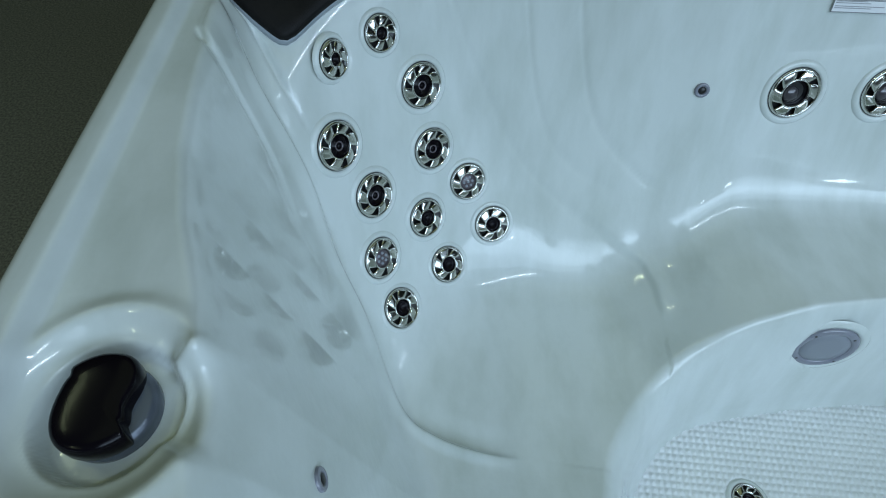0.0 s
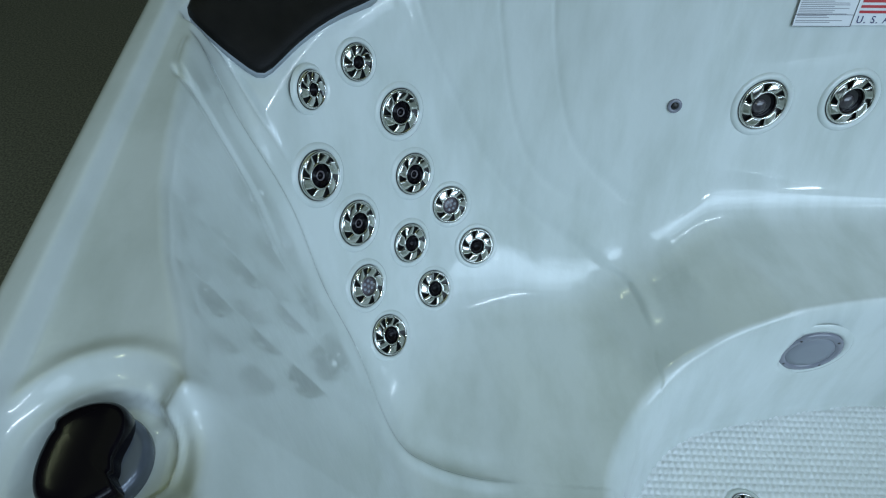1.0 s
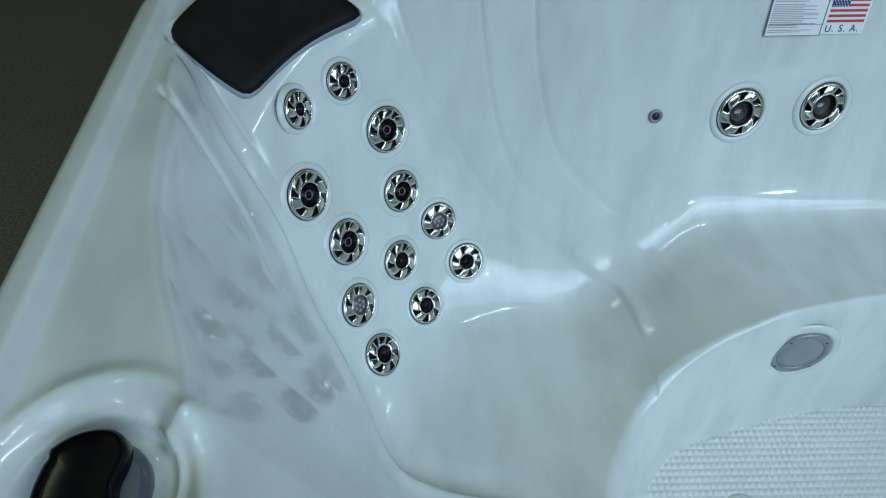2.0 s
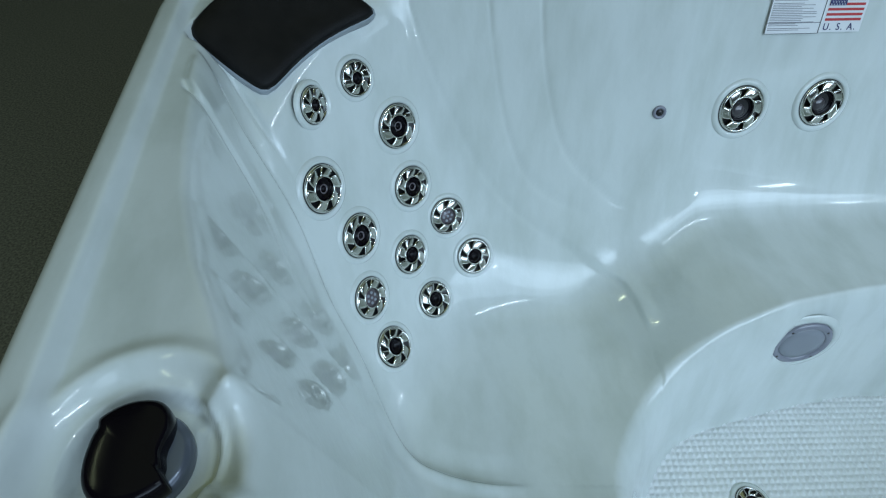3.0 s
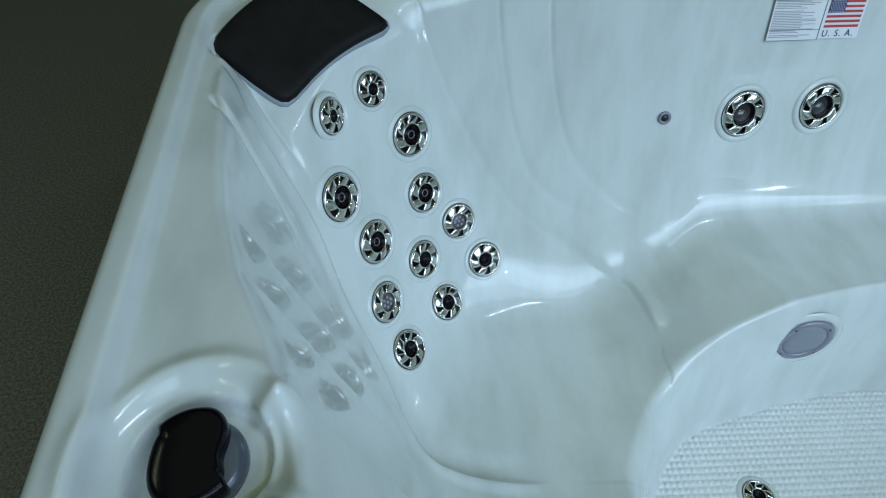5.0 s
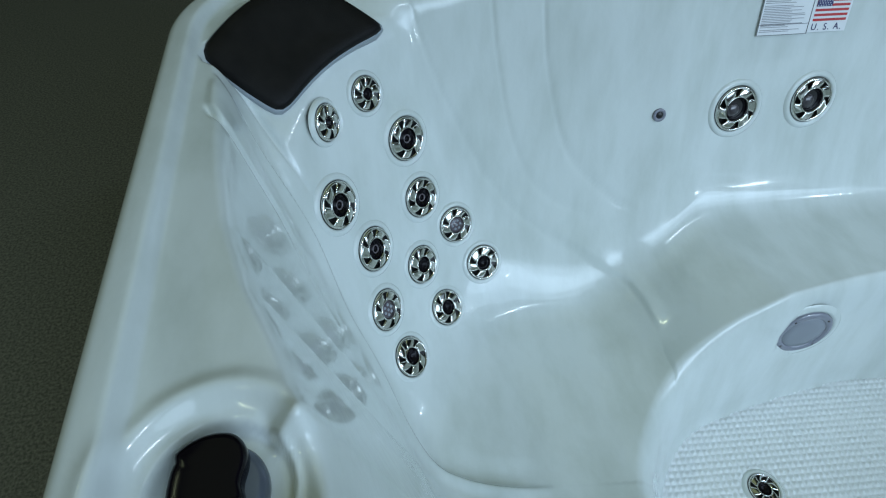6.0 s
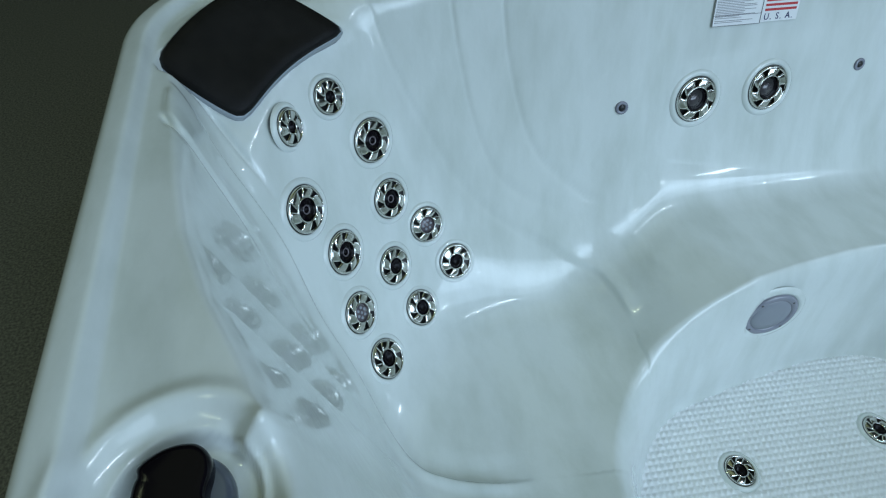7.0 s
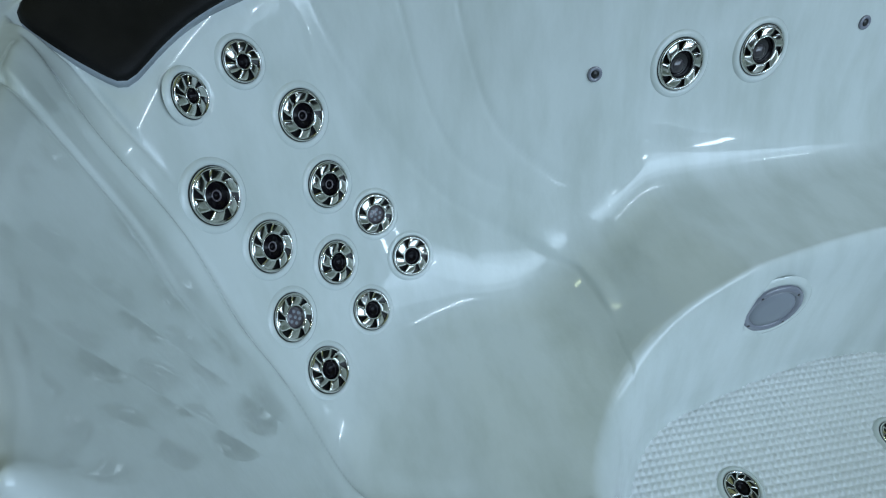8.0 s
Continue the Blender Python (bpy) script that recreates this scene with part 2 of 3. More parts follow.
# ---- mesh helpers ----
def mesh_object(name, verts, faces, mat, parent=None, smooth=True, label=""):
    me = bpy.data.meshes.new(name)
    me.from_pydata([tuple(v) for v in verts], [], [tuple(f) for f in faces])
    me.update()
    me.materials.append(mat)
    if smooth:
        me.polygons.foreach_set("use_smooth", [True] * len(me.polygons))
    ob = new(name, me)
    ob.parent = parent
    if label:
        ob["label"] = label
    return ob


def part(name, bm, mat, parent, label="", smooth=True):
    me = bpy.data.meshes.new(name)
    bm.to_mesh(me)
    bm.free()
    me.materials.append(mat)
    if smooth:
        me.polygons.foreach_set("use_smooth", [True] * len(me.polygons))
    ob = new(name, me)
    ob.parent = parent
    if label:
        ob["label"] = label
    return ob


def box_bm(sx, sy, sz, bevel=0.0, at=(0, 0, 0)):
    bm = bmesh.new()
    bmesh.ops.create_cube(bm, size=1.0)
    bmesh.ops.scale(bm, vec=(sx, sy, sz), verts=bm.verts)
    if bevel:
        bmesh.ops.bevel(bm, geom=bm.edges[:], offset=bevel, segments=2, profile=0.6, affect="EDGES")
    bmesh.ops.translate(bm, vec=at, verts=bm.verts)
    return bm


def turned(profile, n=40):
    """A surface of revolution about z from (radius, height) pairs."""
    bm = bmesh.new()
    rings = []
    for r, z in profile:
        if r < 1e-6:
            rings.append([bm.verts.new((0, 0, z))])
        else:
            rings.append([bm.verts.new((r * math.cos(2 * math.pi * i / n), r * math.sin(2 * math.pi * i / n), z)) for i in range(n)])
    for a, b in zip(rings, rings[1:]):
        for i in range(n):
            j = (i + 1) % n
            loop = [a[i % len(a)], a[j % len(a)], b[j % len(b)], b[i % len(b)]]
            loop = [v for k, v in enumerate(loop) if v not in loop[:k]]
            if len(loop) > 2:
                bm.faces.new(loop)
    bmesh.ops.recalc_face_normals(bm, faces=bm.faces[:])
    return bm


def empty(name, m=None, parent=None):
    ob = new(name)
    ob.empty_display_size = 0.05
    ob.parent = parent
    if m is not None:
        ob.matrix_basis = m
    return ob


def facing(place, normal, up=(0, 0, 1), spin=0.0):
    """A pose at place whose z points along normal and whose y leans towards up."""
    z = Vector(normal).normalized()
    x = Vector(up).cross(z) if abs(Vector(up).normalized().dot(z)) < 0.98 else Vector((1, 0, 0))
    x = (x - z * x.dot(z)).normalized()
    y = z.cross(x)
    m = Matrix((x, y, z)).transposed().to_4x4()
    return Matrix.Translation(place) @ m @ Matrix.Rotation(spin, 4, "Z")


# ---- room ----
def slab(name, x0, x1, y0, y1, z0, z1, mat, label, category):
    ob = part(name, box_bm(x1 - x0, y1 - y0, z1 - z0, 0, ((x0 + x1) / 2, (y0 + y1) / 2, (z0 + z1) / 2)), mat, None, smooth=False)
    return tagged(ob, label, category, kind="structure")


slab("floor", -8, 13, -13, 8, -0.2, 0.0, CONCRETE, "dark speckled concrete floor around the hot tub", "floor")
slab("ceiling", -8, 13, -13, 8, 3.8, 3.95, CEILING, "dark plain ceiling with tube lights", "ceiling")
slab("wall_north", -8, 13, 8, 8.2, 0, 3.8, PLASTER, "plain grey painted wall", "wall")
slab("wall_south", -8, 13, -13.2, -13, 0, 3.8, PLASTER, "plain grey painted wall", "wall")
slab("wall_west", -8.2, -8, -13, 8, 0, 3.8, PLASTER, "plain grey painted wall", "wall")
slab("wall_east", 13, 13.2, -13, 8, 0, 3.8, PLASTER, "plain grey painted wall", "wall")

# ---- the tub ----
tub = tagged(empty("hot_tub", pose(0, 0, 0)), "empty pearl white acrylic hot tub with chrome jets", "hot tub")


def meet(place):
    """The foot on the shell of a place close to it."""
    p = Vector(place)
    for _ in range(4):
        n = shell_normal(p.x, p.y)
        p = p - n * (n.z * (p.z - float(shell_height(p.x, p.y))))
    return p, shell_normal(p.x, p.y, 0.02)


JETS = [
    (-0.054, 0.790, 0.734, 0.0280, "small", 0.2), (-0.122, 0.729, 0.727, 0.0285, "small", 0.9),
    (0.012, 0.790, 0.639, 0.0385, "big", 0.3), (-0.117, 0.656, 0.622, 0.0390, "big", 0.0),
    (0.033, 0.750, 0.533, 0.0370, "big", 0.5), (0.104, 0.744, 0.456, 0.0350, "cluster", 0.1),
    (-0.065, 0.647, 0.519, 0.0385, "big", 0.7), (0.025, 0.674, 0.430, 0.0360, "plain", 0.4),
    (0.155, 0.716, 0.368, 0.0355, "plain", 0.2), (-0.054, 0.583, 0.425, 0.0370, "cluster", 0.8),
    (0.068, 0.633, 0.338, 0.0350, "plain", 0.6), (-0.018, 0.533, 0.337, 0.0370, "plain", 0.0),
    (0.664, 0.804, 0.639, 0.0440, "wide", 0.3), (0.829, 0.806, 0.646, 0.0440, "wide", 0.6),
    (0.634, 0.240, 0.150, 0.0300, "plain", 0.2), (0.977, 0.248, 0.150, 0.0300, "plain", 0.5),
]


def jet_seat(x, y, z, kind):
    """Where a jet sits and the way it faces; the small ones turn further out of the corner."""
    p, n = meet((x, y, z))
    if kind == "small" and x < -0.1:
        n = n.lerp(Vector((0.90, -0.38, 0.20)), 0.62).normalized()
    return p, n


LIGHT_AT = (0.742, 0.447, 0.362)
SEATS = [(*jet_seat(*p[:3], p[4]), p[3]) for p in JETS] + [(*meet(LIGHT_AT), 0.052)]


def build_shell():
    xs = np.concatenate([np.linspace(WEST - 0.004, -0.12, 84, endpoint=False), np.linspace(-0.12, 0.55, 260, endpoint=False), np.linspace(0.55, 1.22, 170, endpoint=False), np.linspace(1.22, EAST + 0.004, 30)])
    ys = np.concatenate([np.linspace(SOUTH - 0.004, 0.0, 46, endpoint=False), np.linspace(0.0, NORTH + 0.004, 370)])
    gx, gy = np.meshgrid(xs, ys)
    d = inset(gx, gy)
    # places past the outline are drawn in onto it
    e = 1e-4
    nx, ny = (inset(gx + e, gy) - inset(gx - e, gy)) / (2 * e), (inset(gx, gy + e) - inset(gx, gy - e)) / (2 * e)
    out = d < 0
    px, py = np.where(out, gx - nx * d, gx), np.where(out, gy - ny * d, gy)
    pz = shell_height(px, py)
    # the holes in which jets and light sit
    for c, n, hole in SEATS:
        along = (px - c.x) * n.x + (py - c.y) * n.y + (pz - c.z) * n.z
        off = np.sqrt(np.maximum((px - c.x) ** 2 + (py - c.y) ** 2 + (pz - c.z) ** 2 - along**2, 0))
        sunk = sstep(hole * 1.06, hole * 0.92, off) * (np.abs(along) < 0.05)
        px, py, pz = px - n.x * 0.012 * sunk, py - n.y * 0.012 * sunk, pz - n.z * 0.012 * sunk
    rows, cols = gx.shape
    verts = np.stack([px, py, pz], -1).reshape(-1, 3)
    faces = []
    for j in range(rows - 1):
        for i in range(cols - 1):
            if not (out[j, i] and out[j, i + 1] and out[j + 1, i] and out[j + 1, i + 1]):
                k = j * cols + i
                faces.append((k, k + 1, k + cols + 1, k + cols))
    ob = mesh_object("shell", verts.tolist(), faces, ACRYLIC, tub, True, "glossy pearl white moulded acrylic shell")
    bm = bmesh.new()
    bm.from_mesh(ob.data)
    bmesh.ops.delete(bm, geom=[v for v in bm.verts if not v.link_faces], context="VERTS")
    # the lip turns down over the cabinet
    rim = [ed for ed in bm.edges if ed.is_boundary]
    made = bmesh.ops.extrude_edge_only(bm, edges=rim)
    for v in made["geom"]:
        if isinstance(v, bmesh.types.BMVert):
            v.co.z = LIP - 0.07
    bm.to_mesh(ob.data)
    bm.free()
    ob.data.polygons.foreach_set("use_smooth", [True] * len(ob.data.polygons))
    return ob


build_shell()
cx, cy = (WEST + EAST) / 2, (SOUTH + NORTH) / 2
for name, sx, sy, x, y in (("side_panel", 0.02, NORTH - SOUTH - 0.1, WEST + 0.03, cy), ("side_panel", 0.02, NORTH - SOUTH - 0.1, EAST - 0.03, cy),
                           ("side_panel", EAST - WEST - 0.1, 0.02, cx, SOUTH + 0.03), ("side_panel", EAST - WEST - 0.1, 0.02, cx, NORTH - 0.03)):
    part(name, box_bm(sx, sy, 0.80, 0.003, (x, y, 0.40)), PANEL, tub, "plain brown cabinet panel")


# ---- jets ----
def jet(radius, kind, spin):
    """A swirl-faced jet: collar, bezel with slanted vanes, dark socket and nozzle. Its face looks along z."""
    R = radius
    root = empty("jet")
    part("collar", turned([(R * 1.02, -0.004), (R * 1.03, 0.0008), (R * 1.10, 0.0024), (R * 1.20, 0.0020), (R * 1.30, -0.0005), (R * 1.34, -0.004)]), ACRYLIC, root, "raised acrylic ring")
    part("socket", turned([(0, -0.004), (R * 0.9, -0.004), (R * 1.0, -0.001), (R * 1.02, 0.001)]), DARK, root, "dark socket behind the vanes")
    part("rim", turned([(R * 0.88, 0.0034), (R * 0.91, 0.0050), (R * 0.95, 0.0050), (R * 0.985, 0.0034), (R * 1.0, 0.0010), (R * 1.0, -0.004)]), CHROME, root, "polished chrome rim")
    inner = {"small": 0.36, "big": 0.50, "cluster": 0.48, "plain": 0.44, "wide": 0.54}[kind]
    part("hub", turned([(R * (inner - 0.03), -0.003), (R * (inner - 0.02), 0.005), (R * inner, 0.0064), (R * (inner + 0.03), 0.0062), (R * (inner + 0.05), 0.0040)]), CHROME, root)
    count = 6
    for i in range(count):
        # a wide petal: its slot is narrow at the hub, wider and swept round at the rim
        bm = bmesh.new()
        grid = []
        for k in range(6):
            f = k / 5
            r = R * (inner + 0.02 + (0.89 - inner) * f)
            mid = 2 * math.pi * (i + spin) / count - 0.24 * f
            wide = 2 * math.pi / count * (0.86 - 0.26 * f)
            row = []
            for t in range(6):
                g = t / 5
                a = mid + wide * (g - 0.5)
                row.append(bm.verts.new((r * math.cos(a), r * math.sin(a), 0.0062 - 0.0016 * f * f - 0.0014 * (g - 0.45) * f - 0.0006 * (2 * g - 1) ** 2)))
            grid.append(row)
        for k in range(5):
            for t in range(5):
                bm.faces.new((grid[k][t], grid[k + 1][t], grid[k + 1][t + 1], grid[k][t + 1]))
        bmesh.ops.recalc_face_normals(bm, faces=bm.faces[:])
        bmesh.ops.solidify(bm, geom=bm.faces[:], thickness=0.0008)
        part("vane", bm, CHROME, root)
    n = inner - 0.03
    if kind in ("big",):
        nozzle = part("nozzle", turned([(R * n, -0.002), (R * n * 0.9, 0.001), (R * n * 0.55, -0.001), (R * n * 0.45, 0.0025), (R * n * 0.36, 0.003), (R * n * 0.28, 0.001), (R * n * 0.24, -0.003), (0, -0.003)]), BLACK, root, "black nozzle eye")
        part("nozzle_ring", turned([(R * n * 0.30, 0.0022), (R * n * 0.36, 0.0040), (R * n * 0.43, 0.0030)]), PLUM, nozzle)
    elif kind == "cluster":
        nozzle = part("nozzle", turned([(R * n, -0.002), (R * n * 0.9, 0.002), (R * n * 0.5, 0.003), (0, 0.0035)]), PLUM, root, "smoky perforated nozzle")
        for i in range(7):
            a = 2 * math.pi * i / 6
            rr = 0 if i == 6 else R * n * 0.55
            bm = turned([(0, 0.0042), (R * n * 0.14, 0.0042), (R * n * 0.17, 0.0028)], 12)
            bmesh.ops.translate(bm, vec=(rr * math.cos(a), rr * math.sin(a), 0), verts=bm.verts)
            part("nozzle_hole", bm, GREY, nozzle)
    elif kind == "wide":
        nozzle = part("nozzle", turned([(R * n, -0.002), (R * n * 0.93, 0.001), (R * n * 0.80, -0.004), (R * n * 0.4, -0.009), (0, -0.010)]), BLACK, root, "black nozzle cup")
        bm = turned([(R * n * 0.62, -0.005), (R * n * 0.60, 0.001), (R * n * 0.42, 0.004), (0, 0.005)], 28)
        bmesh.ops.translate(bm, vec=(-R * n * 0.22, -R * n * 0.1, 0), verts=bm.verts)
        part("nozzle_eye", bm, EYE, nozzle, "smoky swivelling eye")
    else:
        nozzle = part("nozzle", turned([(R * n, -0.002), (R * n * 0.92, 0.0015), (R * n * 0.7, 0.0005), (R * n * 0.6, -0.003), (0, -0.004)]), BLACK, root, "black nozzle")
    return root


for x, y, z, r, kind, spin in JETS:
    p, n = jet_seat(x, y, z, kind)
    j = jet(r, kind, spin)
    j.matrix_basis = facing(p + n * 0.002, n)
    tagged(j, {"small": "small chrome swirl jet", "big": "large chrome swirl jet with black eye", "cluster": "chrome swirl jet with smoky perforated nozzle",
                  "plain": "chrome swirl jet with black nozzle", "wide": "wide chrome swirl jet with smoky eye"}[kind] + (" in the foot well floor" if z < 0.2 else " in the seat wall" if kind == "wide" else " in the corner backrest"),
           "jet", "jets of the foot well" if z < 0.2 else "jets of the second seat" if kind == "wide" else "jets of the corner backrest")


def air_injector():
    root = tagged(empty("air_injector"), "small grey air injector plug in the tub wall", "air injector", "air injectors of the tub")
    part("flange", turned([(0.0125, -0.002), (0.0125, 0.0015), (0.011, 0.0028), (0.0075, 0.003), (0.0065, 0.001)], 28), SMOKE, root, "small grey flange")
    part("plug", turned([(0.0068, 0.0005), (0.005, 0.0028), (0, 0.003)], 20), DARK, root)
    return root


for place in ((0.490, 0.786, 0.651), (1.047, 0.815, 0.672), (-0.078, 0.151, 0.658)):
    p, n = meet(place)
    air_injector().matrix_basis = facing(p + n * 0.001, n)

# ---- foot well light ----
p, n = meet(LIGHT_AT)
n = n.lerp(Vector((-0.15, -0.98, 0.10)), 0.8).normalized()
lamp = tagged(empty("well_light", facing(p + n * 0.002, n)), "round grey underwater light, off, in the foot well wall", "light")
part("collar", turned([(0.055, -0.002), (0.056, 0.001), (0.062, 0.0022), (0.068, 0.001), (0.073, -0.003)], 56), ACRYLIC, lamp)
part("flange", turned([(0.055, -0.003), (0.055, 0.003), (0.051, 0.0055), (0.044, 0.006), (0.041, 0.003)], 56), SMOKE, lamp, "translucent grey flange")
part("lens", turned([(0.0415, 0.002), (0.039, 0.0045), (0.025, 0.006), (0, 0.0065)], 56), GREY, lamp, "frosted grey lens")
for i in range(4):
    a = math.pi / 4 + i * math.pi / 2
    bm = turned([(0, 0.0068), (0.002, 0.0066), (0.0026, 0.005)], 12)
    bmesh.ops.translate(bm, vec=(0.0475 * math.cos(a), 0.0475 * math.sin(a), 0), verts=bm.verts)
    part("screw", bm, DARK, lamp)


# ---- moulded grip dots of the foot well floor ----
def grip_dots():
    pitch, turn = 0.0128, math.radians(-5)
    xs, ys = np.arange(0.37, 1.26, 0.00225), np.concatenate([np.arange(-0.50, -0.04, 0.0045), np.arange(-0.04, 0.44, 0.00225)])
    gx, gy = np.meshgrid(xs, ys)
    d, s, _ = curve_distance(gx, gy, WELL_LINE, True)
    d = d * s
    u, v = (gx - 0.7) * math.cos(turn) + (gy - 0.2) * math.sin(turn), -(gx - 0.7) * math.sin(turn) + (gy - 0.2) * math.cos(turn)
    dots = (np.cos(2 * math.pi * u / pitch) * 0.5 + 0.5) * (np.cos(2 * math.pi * v / pitch) * 0.5 + 0.5)
    fade = sstep(0.0, -0.010, d)
    for fx, fy in ((0.634, 0.240), (0.977, 0.248)):
        fade = fade * sstep(0.038, 0.045, np.hypot(gx - fx, gy - fy))
    z = shell_height(gx, gy) - 0.0012 + 0.0042 * np.sqrt(dots) * fade + 0.0014 * fade
    keep = (d < 0.003)
    for fx, fy in ((0.634, 0.240), (0.977, 0.248)):
        keep &= np.hypot(gx - fx, gy - fy) > 0.031
    rows, cols = gx.shape
    faces = []
    for j in range(rows - 1):
        for i in range(cols - 1):
            if keep[j, i] and keep[j, i + 1] and keep[j + 1, i] and keep[j + 1, i + 1]:
                k = j * cols + i
                faces.append((k, k + 1, k + cols + 1, k + cols))
    ob = mesh_object("grip_dots", np.stack([gx, gy, z], -1).reshape(-1, 3).tolist(), faces, TEXTURED, tub, True, "rows of small moulded grip dots")
    ob["kind"] = "stuff"


grip_dots()


# ---- head pillow ----
def pillow():
    B, L, Rr = Vector((-0.176, 0.706, 0.768)), Vector((-0.278, 0.768, 0.832)), Vector((-0.012, 0.842, 0.816))
    T = L + (Rr - B) * 0.86 + Vector((0.0, 0.01, 0.004))
    mid3 = (B + L + Rr + T) / 4
    B, L, Rr, T = [mid3 + (v - mid3) * 1.03 for v in (B, L, Rr, T)]
    n = (Rr - B).cross(L - B).normalized()
    m = facing((B + L + Rr + T) / 4 - n * 0.0005, n, L - B)
    inv = m.inverted()
    b, l, r, t = [(inv @ v).to_2d() for v in (B, L, Rr, T)]
    # outline: hollow lower edge, bowed upper edge, rounded corners
    def edge(p0, p1, sag, count=12):
        side = Vector((p1.y - p0.y, p0.x - p1.x)).normalized()
        return [p0.lerp(p1, i / count) + side * sag * math.sin(math.pi * i / count) for i in range(count)]
    loop = edge(b, r, -0.016) + edge(r, t, 0.004) + edge(t, l, 0.014) + edge(l, b, 0.005)
    pts = [Vector(v) for v in loop]
    for _ in range(2):
        pts = [(pts[i - 1] + pts[i] * 2 + pts[(i + 1) % len(pts)]) / 4 for i in range(len(pts))]
    mid = sum(pts, Vector((0, 0))) / len(pts)
    root = tagged(empty("head_pillow", m), "black padded vinyl head pillow with grey edge, in the tub's corner", "pillow")

    def dome(rings, name, mat, label=""):
        bm = bmesh.new()
        levels = [[bm.verts.new((*(mid + (v - mid) * s), z)) for v in pts] for s, z in rings]
        for a, c in zip(levels, levels[1:]):
            for i in range(len(pts)):
                k = (i + 1) % len(pts)
                bm.faces.new((a[i], a[k], c[k], c[i]))
        bm.faces.new(levels[-1])
        bm.faces.new(levels[0][::-1])
        return part(name, bm, mat, root, label)
    dome([(1.02, -0.030), (1.034, -0.010), (1.030, -0.006), (1.0, -0.004)], "rim", RIM, "grey moulded rim")
    dome([(0.985, -0.016), (1.005, -0.008), (1.0, -0.002), (0.97, 0.003), (0.92, 0.0055), (0.75, 0.0065), (0.5, 0.0055), (0.25, 0.0045)], "cushion", VINYL, "matt black cushion")
    return root


pillow()


# ---- valve knob ----
def valve_knob():
    z0 = float(shell_height(DISH[0], DISH[1]))
    root = tagged(empty("valve_knob", pose(DISH[0] - 0.003, DISH[1] + 0.003, z0)), "black glossy two-lobed valve knob in a round dish", "knob")
    part("base", turned([(0.0355, -0.002), (0.0365, 0.003), (0.0365, 0.010), (0.034, 0.0155), (0.028, 0.0175), (0.0, 0.018)], 64), SATIN, root, "glossy blue-grey base ring")
    bm = bmesh.new()
    n = 120
    outline = []
    for i in range(n):
        a = 2 * math.pi * i / n
        # two opposite scoops with one sharp lip each, the first one deeper
        lap = a % math.pi
        deep = 0.47 if a < math.pi else 0.20
        outline.append((a, 0.0385 * (1 - deep * (0.68 + 0.32 * float(sstep(0.1, 0.65, lap))) * float(sstep(2.1, 0.75, lap)) * float(sstep(0.0, 0.16, lap)))))
    spin = math.radians(-44)
    rings = []
    for s, z in ((0.97, 0.013), (1.0, 0.016), (1.0, 0.026), (0.985, 0.0295), (0.95, 0.0320), (0.90, 0.0335), (0.82, 0.0343), (0.6, 0.0350), (0.25, 0.0353)):
        rings.append([bm.verts.new((r * s * math.cos(a + spin), r * s * math.sin(a + spin), z)) for a, r in outline])
    for a, c in zip(rings, rings[1:]):
        for i in range(n):
            k = (i + 1) % n
            bm.faces.new((a[i], a[k], c[k], c[i]))
    bm.faces.new(rings[-1])
    bm.faces.new(rings[0][::-1])
    part("handle", bm, BLACK, root, "glossy black handle")


valve_knob()


# ---- labels on the far wall ----
def label_frame(x):
    p, n = meet((x, 0.842, 0.768))
    n = Vector((0, n.y, n.z)).normalized()
    return p, n


def flat(name, w, h, x, y, z, mat, parent, label=""):
    bm = box_bm(w, h, 0.0006, 0, (x + w / 2, y + h / 2, z))
    return part(name, bm, mat, parent, label, smooth=False)


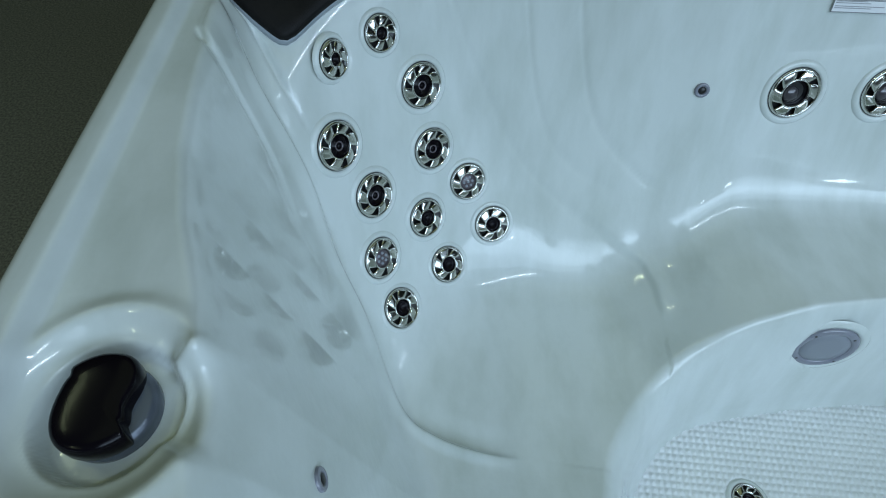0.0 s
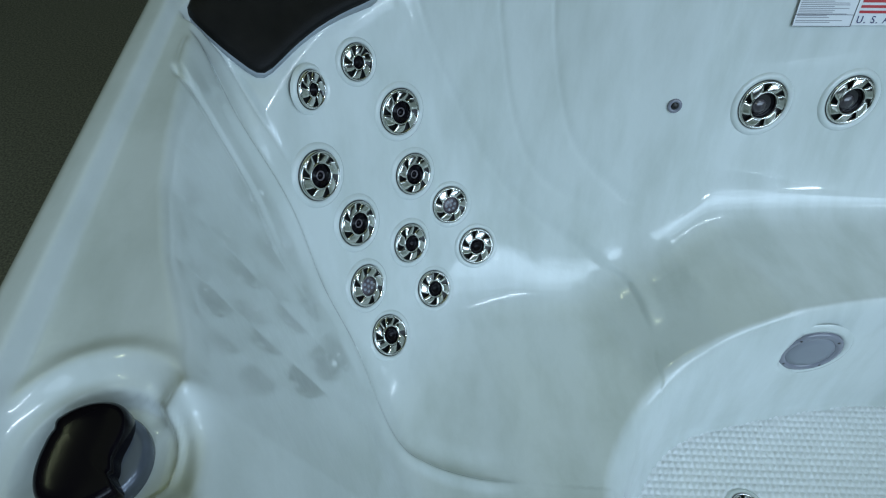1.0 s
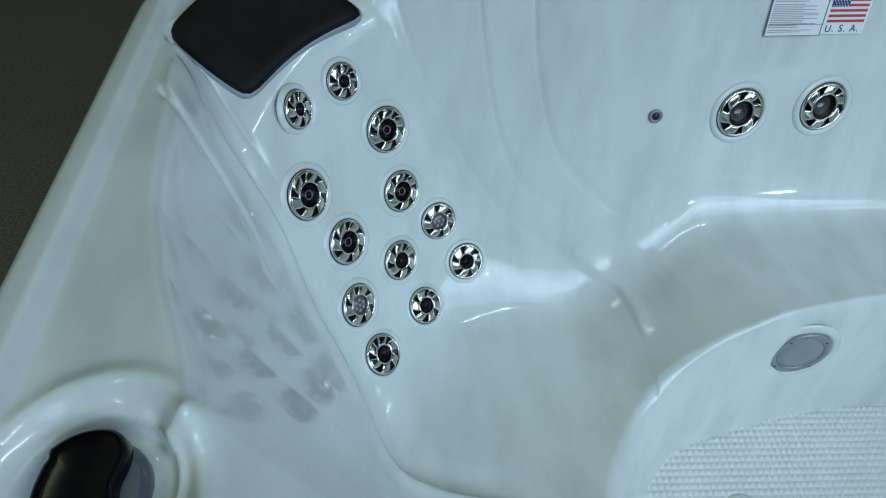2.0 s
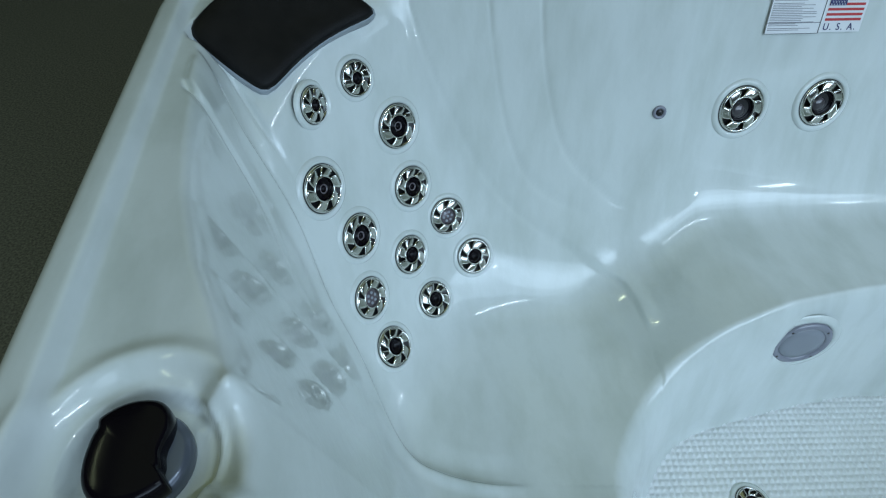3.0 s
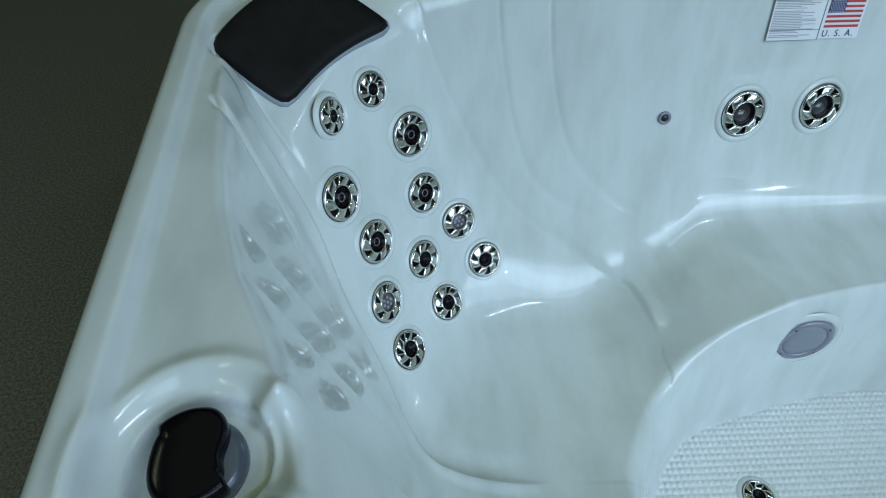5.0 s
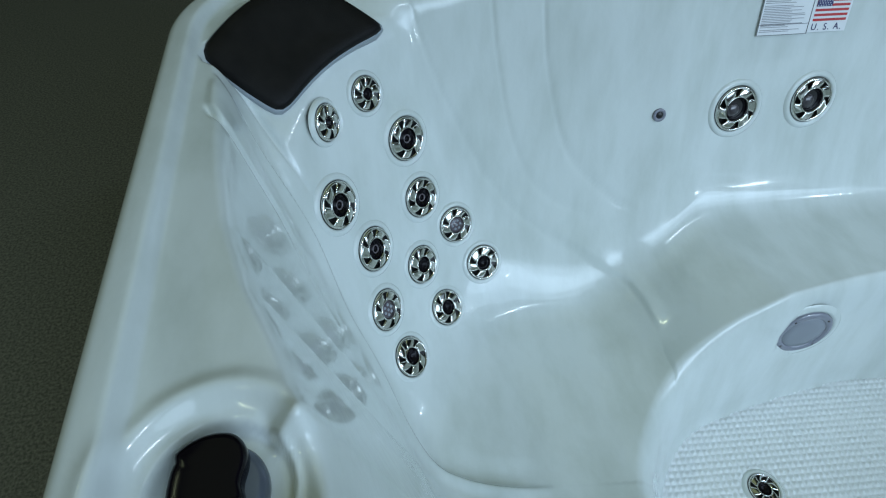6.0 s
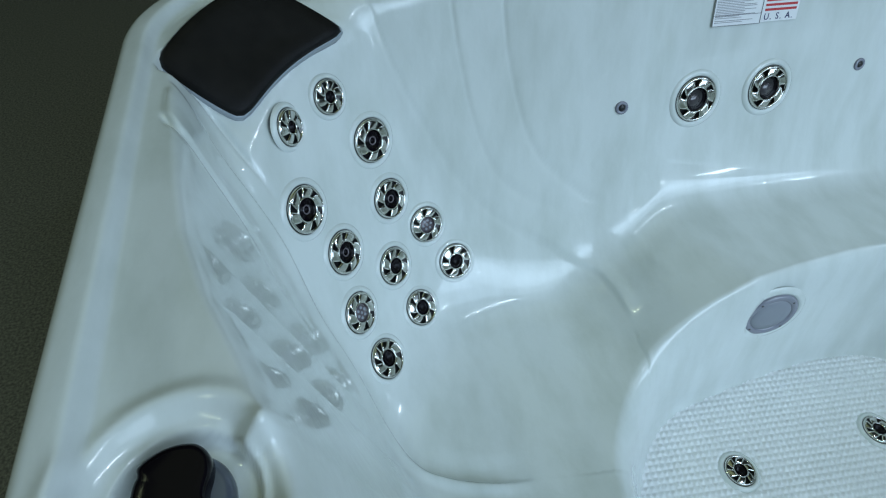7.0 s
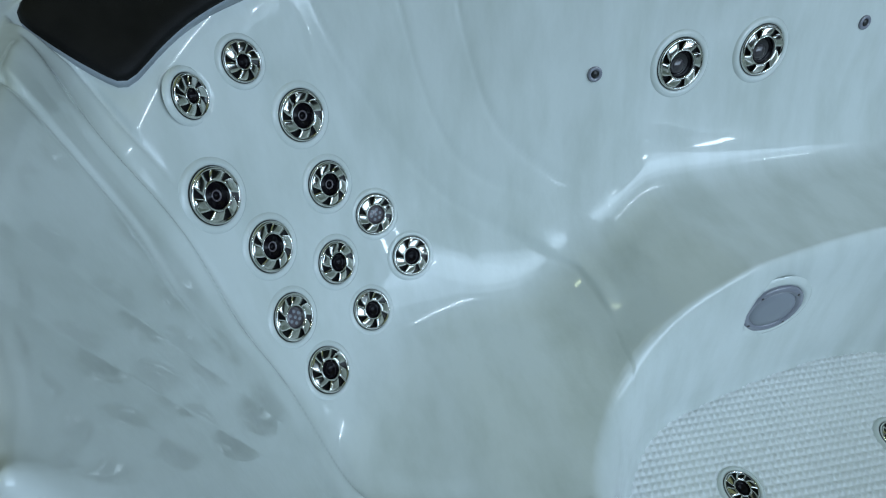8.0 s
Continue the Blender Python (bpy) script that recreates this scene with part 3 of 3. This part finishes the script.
def warning_label():
    p, n = label_frame(0.70)
    m = facing(Vector((0.668, p.y, p.z)) + n * 0.0035, n)
    root = tagged(empty("warning_label", m), "white printed warning label with orange heading on the shell wall", "label")
    flat("sheet", 0.104, 0.150, 0, 0, 0, PAPER, root)
    for x, y, w, h in ((0, 0, 0.104, 0.0006), (0, 0, 0.0006, 0.15), (0.1034, 0, 0.0006, 0.15), (0, 0.018, 0.104, 0.0006), (0, 0.068, 0.104, 0.0006), (0, 0.088, 0.104, 0.0006)):
        flat("rule", w, h, x, y, 0.0008, INK, root)
    rng = random.Random(4)
    y = 0.006
    while y < 0.095:
        flat("text_bar", rng.uniform(0.05, 0.094), 0.0008, 0.004, y, 0.0008, FAINT, root)
        y += rng.choice((0.0028, 0.0028, 0.0028, 0.0048))
    flat("heading", 0.104, 0.022, 0, 0.098, 0.0008, ORANGE, root, "orange heading band")


def flag_label():
    p, n = label_frame(0.80)
    m = facing(Vector((0.773, p.y, p.z)) + n * 0.0035, n)
    root = tagged(empty("flag_label", m), "white sticker with a striped flag and U. S. A. below", "label")
    flat("sheet", 0.081, 0.085, 0, 0.002, 0, PAPER, root)
    for i in range(7):
        flat("stripe", 0.070, 0.0042, 0.006, 0.021 + i * 0.0084, 0.0008, RED, root)
    flat("canton", 0.032, 0.0336, 0.006, 0.0462, 0.0014, NAVY, root, "dark blue canton with white dots")
    for k in range(9):
        for i in range(6 if k % 2 == 0 else 5):
            bm = bmesh.new()
            bmesh.ops.create_circle(bm, cap_ends=True, radius=0.0011, segments=5)
            bmesh.ops.translate(bm, vec=(0.0085 + i * 0.0053 + (0.00265 if k % 2 else 0), 0.0482 + k * 0.0037, 0.0019), verts=bm.verts)
            part("star", bm, PAPER, root, smooth=False)
    data = bpy.data.curves.new("letters", "FONT")
    data.body, data.size, data.extrude, data.space_character = "U. S. A.", 0.0165, 0.0002, 1.25
    ob = new("letters", data)
    ob.parent, ob.location = root, (0.006, 0.0055, 0.0008)
    data.materials.append(NAVY)
    ob["label"] = "dark blue letters"


warning_label()
flag_label()
